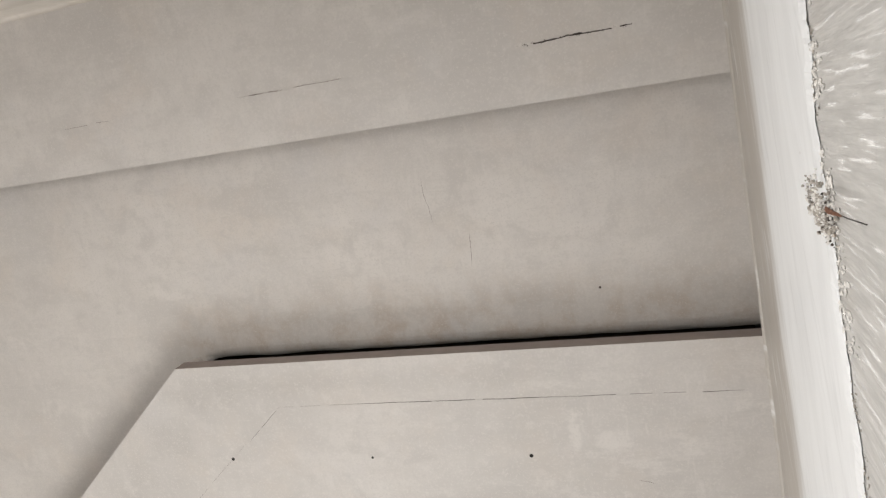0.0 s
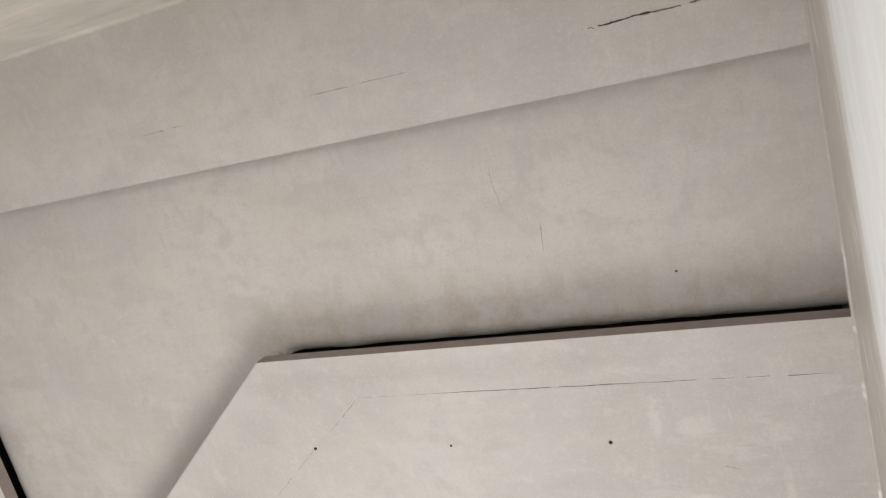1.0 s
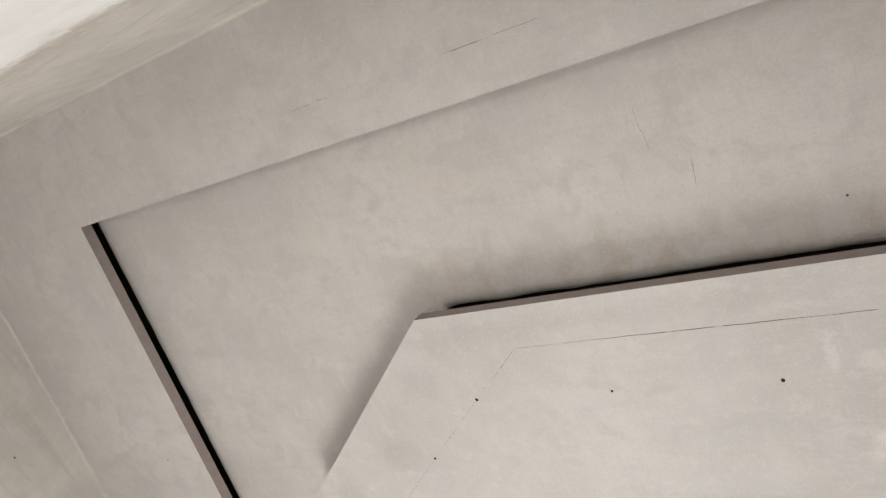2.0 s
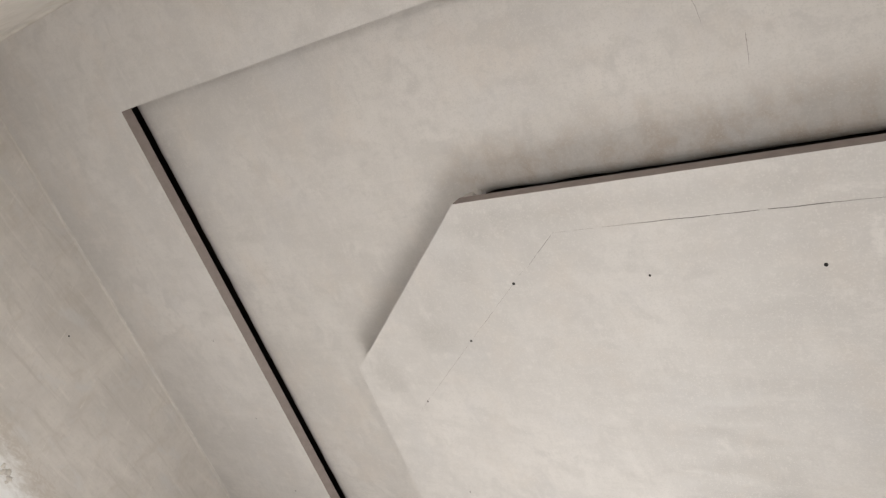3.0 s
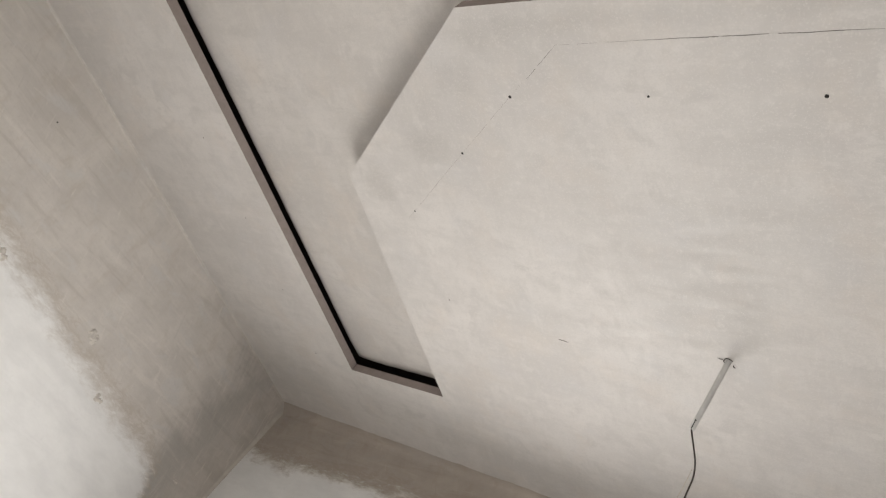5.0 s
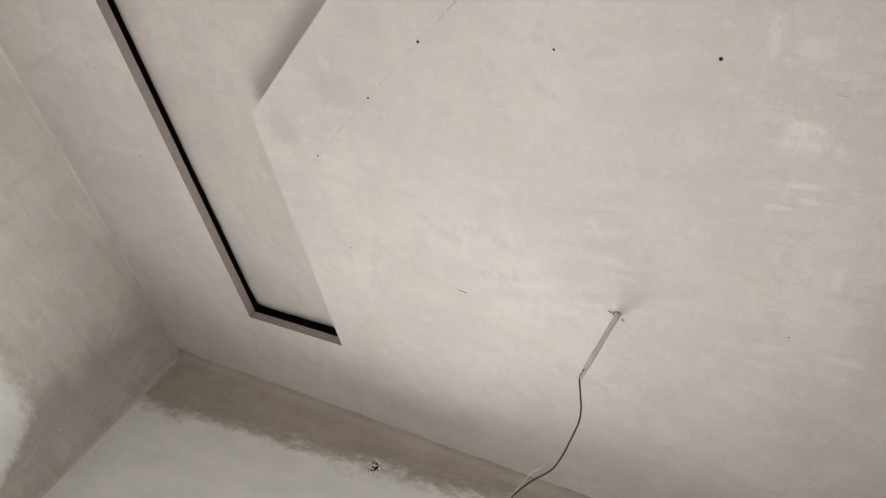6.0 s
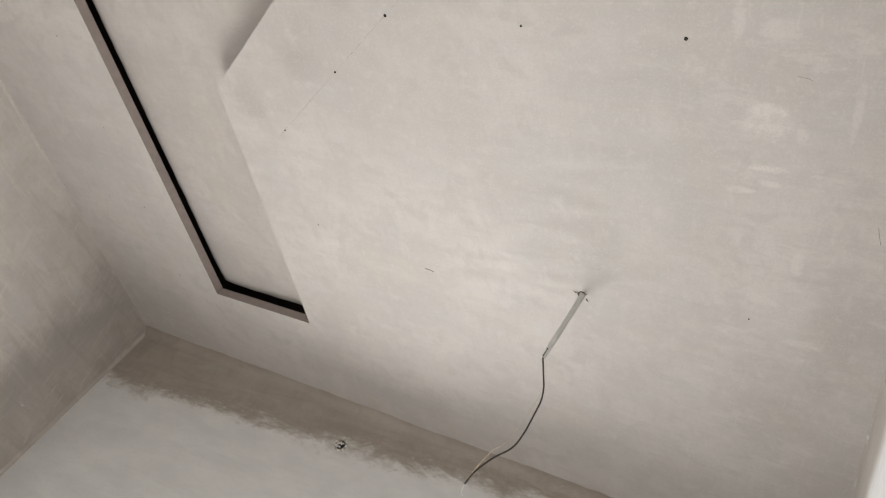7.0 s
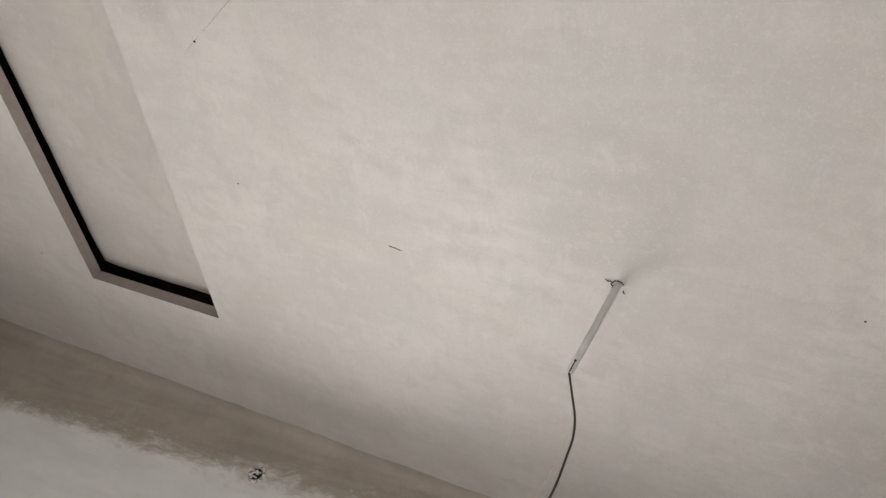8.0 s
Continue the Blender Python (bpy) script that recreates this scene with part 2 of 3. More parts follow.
    film = t.maths("MULTIPLY", thin, t.step(fine, 0.46, 0.62))
    low = t.mix(film, low, [b * 0.55 + p * 0.45 for b, p in zip(bare, putty)])
    cloud = t.noise(4.0, 4, 0.6, t.mapped((1, 1, 2.2), shift=(2, 2, 2)))
    high = t.mix(t.step(cloud, 0.3, 0.7), [c * 0.93 for c in putty], [min(1, c * 1.04) for c in putty])
    high = t.mix(t.step(t.noise(26, 4, 0.6), 0.58, 0.75, 0, 0.18), high, [c * 0.8 for c in putty])
    col = t.mix(mask, low, high)
    n = t.bump(sweep, 0.35, 0.006)
    n = t.bump(scrape, 0.25, 0.003, n)
    n = t.bump(mask, 0.5, 0.002, n)
    n = t.bump(t.noise(8.0, 4, 0.6, warp=0.5), 0.4, 0.008, n)
    n = t.bump(t.noise(120, 3, 0.6), 0.15, 0.0015, n)
    return t.done(col, n, t.step(mask, 0, 1, 0.72, 0.5))


def smooth_putty(name, putty, grime):
    """White putty dragged down a wall, thinning to grey plaster close under the ceiling."""
    t = Tree(name, 0.5)
    x, y, z = t.axes()
    drag = t.noise(1.0, 5, 0.62, t.turned((0.22, 0.22, 0.06), (0, 12, 0)), 0.5)
    col = t.mix(t.step(drag, 0.35, 0.70), [min(1, c * 1.02) for c in putty], [c * 0.95 for c in putty])
    cloud = t.noise(3.0, 4, 0.6)
    col = t.mix(t.step(cloud, 0.5, 0.75, 0, 0.4), col, [c * 0.86 for c in putty])
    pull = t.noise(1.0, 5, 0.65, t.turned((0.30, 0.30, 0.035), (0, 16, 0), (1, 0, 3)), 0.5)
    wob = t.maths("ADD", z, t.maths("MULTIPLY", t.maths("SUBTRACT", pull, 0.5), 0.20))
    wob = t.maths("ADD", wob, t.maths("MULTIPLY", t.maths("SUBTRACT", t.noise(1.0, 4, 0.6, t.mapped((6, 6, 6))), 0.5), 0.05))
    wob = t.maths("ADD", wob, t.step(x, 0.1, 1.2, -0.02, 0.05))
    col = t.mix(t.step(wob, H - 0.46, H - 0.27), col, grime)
    wipe = t.noise(1.0, 5, 0.65, t.turned((0.26, 0.26, 0.05), (0, 26, 0), (6, 0, 2)), 0.6)
    col = t.mix(t.step(wipe, 0.54, 0.70, 0, 0.5), col, [c * 0.80 for c in putty])
    col = t.mix(t.step(wipe, 0.30, 0.44, 0.5, 0), col, [min(1, c * 1.06) for c in putty])
    chip = t.noise(1.0, 4, 0.7, t.mapped((40, 40, 22)), 1.0)
    col = t.mix(t.step(chip, 0.70, 0.78, 0, 0.5), col, grime)
    n = t.bump(drag, 0.25, 0.004)
    n = t.bump(t.noise(110, 3, 0.6), 0.12, 0.001, n)
    return t.done(col, n)


def rough_plaster(name, base):
    """Coarse wet-looking plaster combed with slanting strokes, their glints painted on in white."""
    t = Tree(name, 0.3)
    comb = t.noise(1.0, 5, 0.65, t.turned((0.010, 0.010, 0.10), (0, 7, 0)), 0.2)
    glint_streak = t.noise(1.0, 2, 0.5, t.turned((0.0055, 0.0055, 0.080), (0, 7, 0), (2, 0, 1)), 0.05)
    lump = t.noise(30, 4, 0.65, warp=0.6)
    col = t.mix(t.step(comb, 0.35, 0.68), [c * 0.84 for c in base], [min(1, c * 1.06) for c in base])
    # white streaks stand for the glints, put into the base colour
    col = t.mix(t.maths("MULTIPLY", t.step(glint_streak, 0.57, 0.64, 0, 1.0), t.step(t.noise(4, 3, 0.5, t.mapped(shift=(0, 3, 1))), 0.30, 0.46)), col, (0.95, 0.95, 0.94))
    col = t.mix(t.step(lump, 0.56, 0.74, 0, 0.3), col, [c * 0.74 for c in base])
    big = t.noise(5, 3, 0.5)
    col = t.mix(t.step(big, 0.5, 0.7, 0, 0.4), col, (base[0] * 0.95, base[1] * 0.88, base[2] * 0.80))
    n = t.bump(comb, 0.3, 0.004)
    n = t.bump(glint_streak, 0.5, 0.003, n)
    n = t.bump(lump, 0.15, 0.004, n)
    return t.done(col, n, t.step(glint_streak, 0.4, 0.7, 0.45, 0.22))


def plain(name, colour, rough=0.6, metal=0.0, scale=60.0, spread=0.18, bump=0.1):
    t = Tree(name, rough)
    grain = t.noise(scale, 4, 0.6)
    col = t.mix(t.step(grain, 0.3, 0.7), [c * (1 - spread) for c in colour], [min(1, c * (1 + spread)) for c in colour])
    stain = t.noise(scale / 8, 3, 0.5)
    col = t.mix(t.step(stain, 0.52, 0.75, 0, 0.4), col, [c * (1 - 1.6 * spread) for c in colour])
    t.bsdf.inputs["Metallic"].default_value = metal
    return t.done(col, t.bump(grain, bump, 0.002))


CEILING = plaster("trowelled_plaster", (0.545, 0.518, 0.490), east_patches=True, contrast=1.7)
# rust: brown smears and the slot's shadow, both put into the colour
DECKING = plaster("recess_plaster", (0.528, 0.499, 0.468), contrast=1.8, rust=True)
# raw edge brown, with the shade of lips facing away from the window mixed in
EDGE = plain("shaded_raw_edge", (0.275, 0.231, 0.210), 0.8, scale=30.0, spread=0.07)
BARE, PUTTY = (0.36, 0.315, 0.272), (0.66, 0.652, 0.635)
WEST = wall_finish("west_finish", 2.10, 0.06, (0.53, 0.495, 0.455), (0.76, 0.755, 0.74), corner=0.45, amp=0.10, mortar_shade=0.55, feather=0.060)
SOUTH = wall_finish("south_finish", 2.29, 0.0, (0.50, 0.465, 0.42), (0.80, 0.795, 0.78), amp=0.06)
NORTH = wall_finish("north_finish", 2.817, -0.100, BARE, PUTTY, amp=0.12, s0=1.401, feather=0.048)
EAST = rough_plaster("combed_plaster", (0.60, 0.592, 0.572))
EASTCOAT = smooth_putty("dragged_putty", (0.86, 0.875, 0.885), (0.46, 0.43, 0.39))
CEMENT = plain("cement", (0.46, 0.437, 0.41), 0.85, scale=14.0, bump=0.4)
# nearly black: the unlit void above the slot is put into its colour
CONCRETE = plain("void_dark_concrete", (0.10, 0.075, 0.06), 0.9, scale=20.0, bump=0.4)
PVC = plain("grey_plastic", (0.50, 0.49, 0.47), 0.45, scale=25.0, spread=0.10)
HOLE = plain("dark_bore", (0.012, 0.0095, 0.008), 0.9)
STEEL = plain("dark_steel", (0.06, 0.055, 0.05), 0.5, 0.6, scale=300.0)
CRACKM = plain("crack_shadow", (0.07, 0.058, 0.05), 0.95, scale=120.0, spread=0.4)
FAINT = plain("hairline", (0.27, 0.24, 0.215), 0.95, scale=120.0, spread=0.3)
CRUMB = plain("crumbled_plaster", (0.40, 0.37, 0.33), 0.95, scale=70.0, spread=0.4, bump=0.5)
PALECRUMB = plain("pale_crumb", (0.70, 0.68, 0.65), 0.9, scale=70.0, spread=0.25, bump=0.5)
CHIP = plain("chipped_plaster", (0.52, 0.485, 0.44), 0.9, scale=40.0, spread=0.2, bump=0.5)
BLACK = plain("black_insulation", (0.035, 0.028, 0.022), 0.45)
CREAM = plain("cream_insulation", (0.55, 0.47, 0.36), 0.5)
WHITEW = plain("white_insulation", (0.72, 0.70, 0.66), 0.5)
RUST = plain("rusty_steel", (0.22, 0.10, 0.06), 0.85, scale=160.0, spread=0.45, bump=0.5)


# ---- builders ----
def part(name, bm, mat, parent=None, label="", smooth=False):
    me = bpy.data.meshes.new(name)
    bm.normal_update()
    bm.to_mesh(me)
    bm.free()
    me.materials.append(mat)
    if smooth:
        for p in me.polygons:
            p.use_smooth = True
    ob = new(name, me)
    if parent is not None:
        ob.parent = parent
    if label:
        ob["label"] = label
    return ob


def box(bm, lo, hi):
    m = Matrix.Translation([(a + b) / 2 for a, b in zip(lo, hi)]) @ Matrix.Diagonal([b - a for a, b in zip(lo, hi)] + [1])
    return bmesh.ops.create_cube(bm, size=1, matrix=m)["verts"]


def prism(bm, outline, z0, z1):
    low = [bm.verts.new((x, y, z0)) for x, y in outline]
    top = [bm.verts.new((x, y, z1)) for x, y in outline]
    n = len(outline)
    faces = [bm.faces.new(low), bm.faces.new(top)]
    for i in range(n):
        j = (i + 1) % n
        faces.append(bm.faces.new((low[i], low[j], top[j], top[i])))
    bmesh.ops.recalc_face_normals(bm, faces=faces)
    return faces


def sweep(points, radius, sides=10, closed_ends=True):
    """A round bar along points, as a bmesh. radius: one number or one for each point."""
    bm = bmesh.new()
    pts = [Vector(p) for p in points]
    rad = radius if isinstance(radius, (list, tuple)) else [radius] * len(pts)
    rings, up = [], None
    for i, p in enumerate(pts):
        d = (pts[min(i + 1, len(pts) - 1)] - pts[max(i - 1, 0)]).normalized()
        if up is None:
            up = d.orthogonal().normalized()
        up = (up - d * up.dot(d)).normalized()
        v = d.cross(up)
        rings.append([bm.verts.new(p + rad[i] * (math.cos(a) * up + math.sin(a) * v)) for a in (2 * math.pi * k / sides for k in range(sides))])
    for r, s in zip(rings, rings[1:]):
        for k in range(sides):
            bm.faces.new((r[k], r[(k + 1) % sides], s[(k + 1) % sides], s[k]))
    if closed_ends:
        bm.faces.new(rings[0][::-1])
        bm.faces.new(rings[-1])
    bmesh.ops.recalc_face_normals(bm, faces=bm.faces[:])
    return bm


def smooth_line(points, steps=6):
    """More points along a soft curve through those given."""
    p = [Vector(v) for v in points]
    p = [p[0] * 2 - p[1], *p, p[-1] * 2 - p[-2]]
    out = []
    for i in range(1, len(p) - 2):
        for k in range(steps):
            u = k / steps
            a, b, c, d = p[i - 1], p[i], p[i + 1], p[i + 2]
            out.append(0.5 * ((2 * b) + (c - a) * u + (2 * a - 5 * b + 4 * c - d) * u * u + (3 * b - a - 3 * c + d) * u**3))
    return out + [p[-2]]


def crumb(bm, where, size, seed):
    """One torn lump of plaster."""
    made = bmesh.ops.create_icosphere(bm, subdivisions=2 if size > 0.003 else 1, radius=size, matrix=Matrix.Translation(where))["verts"]
    for v in made:
        d = v.co - Vector(where)
        v.co = Vector(where) + d * (1 + 0.75 * noise.noise(d * (1.1 / size) + Vector((seed, 0, 0))))


def wall(name, p, q, mat, openings=(), label="", thick=0.2, top=SLAB + 0.12):
    """A wall whose room face runs from p to q on the plan, with the room on its left."""
    d = Vector((q[0] - p[0], q[1] - p[1], 0))
    length = d.length
    xs = [-thick, *[v for o in openings for v in o[:2]], length + thick]
    bm = bmesh.new()
    for i in range(len(xs) - 1):
        if i % 2 == 0:
            box(bm, (xs[i], -thick, -0.1), (xs[i + 1], 0, top))
        else:
            o = openings[i // 2]
            box(bm, (xs[i], -thick, -0.1), (xs[i + 1], 0, o[2]))
            box(bm, (xs[i], -thick, o[3]), (xs[i + 1], 0, top))
    ob = part(name, bm, mat)
    ob.matrix_world = Matrix.Translation((p[0], p[1], 0)) @ Matrix.Rotation(math.atan2(d.y, d.x), 4, "Z")
    return tagged(ob, label, "wall", kind="structure")


# ---- structure ----
room = [(BL[0] - 0.05, BL[1] - 0.05), (BR[0] + 0.05, BR[1] - 0.05), (FR[0] + 0.05, FR[1] + 0.05), (FL[0] - 0.05, FL[1] + 0.05)]
bm = bmesh.new()
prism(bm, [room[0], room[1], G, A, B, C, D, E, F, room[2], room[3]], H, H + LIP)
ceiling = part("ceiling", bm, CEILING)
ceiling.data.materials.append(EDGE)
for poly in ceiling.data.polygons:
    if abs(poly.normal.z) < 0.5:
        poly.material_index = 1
tagged(ceiling, "dropped ceiling of unpainted trowelled plaster with a bent recess", "ceiling", kind="structure")

bm = bmesh.new()
prism(bm, [(2.90, -0.12), (0.012, -0.12), (0.012, 2.358), (0.70, 2.358), (0.70, 1.22), (1.20, 0.70), (1.24, 0.640), (1.34, 0.584), (1.34, 0.532), (2.90, 0.532)], DECK, DECK + 0.012)


def rolled_edge(bm, chain, wide, rise, seed, taper=0.0):
    """The board's hand-smeared edge, curling up and away. chain: points with the way out of each. taper: the stretch over which the curl begins."""
    roll = [(wide * math.sin(a), rise * (1 - math.cos(a))) for a in (math.pi / 2 * k / 8 for k in range(9))]
    rows = []
    for (p, way), (q, way2) in zip(chain, chain[1:]):
        n = max(8, int((Vector(q) - Vector(p)).length / 0.02))
        for i in range(n + 1):
            at, w = Vector(p).lerp(Vector(q), i / n), Vector(way).lerp(Vector(way2), i / n)
            lift = min(1, (at - Vector(chain[0][0])).length / taper) if taper else 1
            j = 1 + 0.07 * noise.noise((at.x * 12, at.y * 12, seed))
            rows.append([bm.verts.new((at.x + w.x * o * j, at.y + w.y * o * j, DECK + u * lift)) for o, u in roll])
    for r, s in zip(rows, rows[1:]):
        for k in range(len(roll) - 1):
            bm.faces.new((r[k], s[k], s[k + 1], r[k + 1]))


rolled_edge(bm, [((0.012, -0.12), (-1, 0)), ((0.012, 2.28), (-1, 0)), ((0.012, 2.358), (-0.8, 0.8)), ((0.09, 2.358), (0, 1)), ((0.70, 2.358), (0, 1))], 0.070, 0.034, 1.0)
rolled_edge(bm, [((1.34, 0.532), (0, 1)), ((2.90, 0.532), (0, 1))], 0.050, 0.046, 2.0, taper=0.03)
# the slot is stopped with plaster at the bend
stop = [(1.225, 0.640), (1.262, 0.585), (1.292, 0.566), (1.312, 0.5625), (1.324, 0.567), (1.332, 0.580), (1.336, 0.600), (1.337, 0.640)]
prism(bm, stop, H + LIP - 0.002, DECK + 0.011)
recess = part("ceiling_recess", bm, DECKING, smooth=False)
tagged(recess, "recessed plaster panel set above the dropped ceiling", "ceiling", kind="structure")

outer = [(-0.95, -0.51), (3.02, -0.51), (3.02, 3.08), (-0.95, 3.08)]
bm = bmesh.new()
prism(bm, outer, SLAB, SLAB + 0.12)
tagged(part("ceiling_slab", bm, CONCRETE), "concrete slab, darkened as an unlit void, above the dropped ceiling", "ceiling", kind="structure")
bm = bmesh.new()
prism(bm, outer, -0.1, 0.0)
tagged(part("floor", bm, CEMENT), "bare grey cement floor of the room", "floor", kind="structure")
bm = bmesh.new()
prism(bm, [(-60, -60), (60, -60), (60, 60), (-60, 60)], -0.35, -0.12)
tagged(part("ground", bm, CEMENT), "dusty grey ground outside the house", "ground", kind="structure")

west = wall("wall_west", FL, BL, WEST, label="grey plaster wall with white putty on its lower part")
south = wall("wall_south", BL, BR, SOUTH, [FILL_OPENING], label="pale plaster wall with white putty on its lower part")
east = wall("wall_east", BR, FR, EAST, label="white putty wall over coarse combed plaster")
north = wall("wall_north", FR, FL, NORTH, [WIN], label="brown plaster band above greyish white putty")


def cove(name, parent, mat, length, at, radius, upright=False):
    """A hand-rubbed hollow fillet: along the top of a wall, or up its corner. at: the height, or the place along the wall."""
    bm = bmesh.new()
    n, m = int(length / 0.05), 7
    rows = []
    for i in range(n + 1):
        u = length * i / n
        r = radius * (1 + 0.30 * noise.noise((u * 3.1, radius * 40, 1)) + 0.15 * noise.noise((u * 17, 2, 1)))
        row = []
        for k in range(m + 1):
            a = math.pi / 2 * k / m
            o, d = r * (1 - math.sin(a)), r * (1 - math.cos(a))
            row.append(bm.verts.new((at + d, o, u) if upright else (u, o, at - d)))
        rows.append(row)
    for p, q in zip(rows, rows[1:]):
        for k in range(m):
            bm.faces.new((p[k], q[k], q[k + 1], p[k + 1]))
    bmesh.ops.recalc_face_normals(bm, faces=bm.faces[:])
    return part(name, bm, mat, parent, smooth=True)


cove("cove", west, WEST, 3.40, H, 0.009)
cove("cove", north, NORTH, 3.74, H, 0.050)
cove("corner_cove", west, WEST, H, 0.0, 0.018, upright=True)
cove("cove", south, SOUTH, 3.60, H, 0.012)
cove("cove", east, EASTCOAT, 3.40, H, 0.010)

def seam(s):
    """Height of the torn edge of the putty at s along the east wall."""
    return 2.058 - 0.068 * min(1, max(0, (s - 0.42) / 0.27)) + 0.020 * noise.noise((s * 9, 0.2, 0)) + 0.012 * noise.noise((s * 47, 0.7, 0)) + 0.006 * noise.noise((s * 140, 2.0, 0))


# the putty coat on the upper east wall, with its torn lower edge
bm = bmesh.new()
length, count, thick = 3.40, 700, 0.0042
rows = []
for i in range(count + 1):
    s = length * i / count
    low = seam(s)
    ys = (0.001, thick * (0.5 + 0.5 * noise.noise((s * 60, 5, 0))), thick, thick * 0.9, 0.004)
    zs = (low, low + 0.004, low + 0.018, H - 0.10, H + 0.005)
    rows.append([bm.verts.new((s, y, z)) for y, z in zip(ys, zs)])
for r, q in zip(rows, rows[1:]):
    for k in range(4):
        bm.faces.new((r[k], q[k], q[k + 1], r[k + 1]))
bmesh.ops.recalc_face_normals(bm, faces=bm.faces[:])
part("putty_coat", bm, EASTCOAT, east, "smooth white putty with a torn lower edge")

# flakes, pale rubble and the dark open joint left along that torn edge
for name, mat, count, reach, sizes, label in (("torn_edge", CRUMB, 620, 0.009, (0.0006, 0.0017), "grey flakes along the torn putty"),
                                              ("pale_rubble", PALECRUMB, 1500, 0.016, (0.0008, 0.0028), "white putty flakes along the torn edge")):
    bm = bmesh.new()
    rnd = random.Random(count)
    for i in range(count):
        s = rnd.uniform(0.02, 1.3)
        if noise.noise((s * 13, 3.3 + count, 0)) > -0.08:
            crumb(bm, (s, 0.0, seam(s) - 0.8 * reach + rnd.gauss(0, reach)), rnd.uniform(*sizes), i)
    for v in bm.verts:
        v.co.y = 0.001 + v.co.y * 0.6
    tagged(part(name, bm, mat, east, label), kind="stuff")
bm = bmesh.new()
last = None
for i in range(1100):
    s = 0.02 + 1.4 * i / 1100
    if noise.noise((s * 34, 9.1, 0)) < 0.16:
        last = None
        continue
    w = 0.0005 + 0.0030 * abs(noise.noise((s * 60, 6.1, 0)))
    z = seam(s) - 0.006 + 0.010 * noise.noise((s * 40, 8.0, 0))
    pair = [bm.verts.new((s, 0.0016, z - w)), bm.verts.new((s, 0.0016, z + w))]
    if last:
        bm.faces.new((last[0], pair[0], pair[1], last[1]))
    last = pair
part("open_joint", bm, CRUMB, east, "dark open joint under the putty")


# ---- marks in the dropped ceiling ----
def crack(p, q, width, mat, seed, z=H, parent=ceiling, name="crack", gaps=0.0, stray=0.0025):
    """A hairline crack of uneven width from p to q."""
    bm = bmesh.new()
    d = Vector(q) - Vector(p)
    side = Vector((-d.y, d.x)).normalized()
    n = max(6, int(d.length / 0.004))
    last = None
    for i in range(n + 1):
        k = i / n
        mid2 = Vector(p) + d * k + side * stray * (noise.noise((k * d.length * 14, seed, 0)) + 0.4 * noise.noise((k * d.length * 110, seed, 4)))
        w = width * (0.55 + 0.9 * abs(noise.noise((k * d.length * 70, seed, 8)))) * min(1, 6 * k + 0.1, 6 * (1 - k) + 0.1)
        if noise.noise((k * d.length * 26, seed, 12)) < gaps - 0.5:
            last = None
            continue
        a, b = mid2 + side * w / 2, mid2 - side * w / 2
        ring = [bm.verts.new((*a, z - 0.0004)), bm.verts.new((*b, z - 0.0004)), bm.verts.new((*b, z + 0.001)), bm.verts.new((*a, z + 0.001))]
        if last:
            for u in range(4):
                bm.faces.new((last[u], last[(u + 1) % 4], ring[(u + 1) % 4], ring[u]))
        last = ring
    bmesh.ops.recalc_face_normals(bm, faces=bm.faces[:])
    return part(name, bm, mat, parent)


crack((2.360, -0.119), (2.612, -0.121), 0.0034, CRACKM, 1.0, gaps=0.36, stray=0.002)
crack((2.40, -0.1185), (2.55, -0.1225), 0.0030, CRACKM, 1.7, gaps=0.40, stray=0.004)
bm = bmesh.new()
rnd = random.Random(9)
for i in range(60):
    u = rnd.random()
    crumb(bm, (2.372 + 0.235 * u, -0.1195 + rnd.gauss(0, 0.0016) + 0.002 * noise.noise((u * 9, 1, 0)), H + 0.0004), rnd.uniform(0.0005, 0.0014), i)
tagged(part("crack_grit", bm, CRACKM, ceiling), kind="stuff")
crack((1.688, -0.119), (1.995, -0.119), 0.0016, FAINT, 2.0, gaps=0.30)
crack((1.72, -0.119), (1.80, -0.120), 0.0024, FAINT, 2.5, gaps=0.10)
crack((1.166, -0.120), (1.328, -0.121), 0.0014, FAINT, 3.0, gaps=0.35)
crack((1.815, 0.682), (2.351, 0.682), 0.0017, CRACKM, 4.0, gaps=0.12, stray=0.0015)
crack((2.351, 0.682), (2.745, 0.682), 0.0012, CRACKM, 5.0, gaps=0.34, stray=0.0015)
crack((1.588, 0.684), (1.815, 0.682), 0.0009, FAINT, 6.0, gaps=0.30, stray=0.001)
crack((1.588, 0.684), (1.470, 0.785), 0.0013, CRACKM, 7.0, gaps=0.05, stray=0.0006)
crack((1.462, 0.786), (1.162, 1.041), 0.0010, FAINT, 8.0, gaps=0.20, stray=0.0008)
crack((1.162, 1.041), (0.800, 1.352), 0.0010, FAINT, 9.0, gaps=0.24, stray=0.0008)
crack((1.331, 1.829), (1.373, 1.838), 0.0045, CRACKM, 10.0, stray=0.007, name="scratch")
crack((2.496, 0.906), (2.530, 0.913), 0.0018, FAINT, 11.0, stray=0.004, name="scratch")
crack((2.727, 1.285), (2.743, 1.342), 0.0020, FAINT, 12.0, name="scratch")
crack((-0.844, 0.26), (-0.838, 2.05), 0.0036, PALECRUMB, 15.0, gaps=0.30, name="joint_ridge")
crack((2.070, 0.142), (2.078, 0.252), 0.0012, FAINT, 13.0, DECK, recess, "scratch", 0.25, 0.006)
crack((2.166, 0.288), (2.158, 0.366), 0.0018, FAINT, 14.0, DECK, recess, "scratch", 0.1, 0.004)


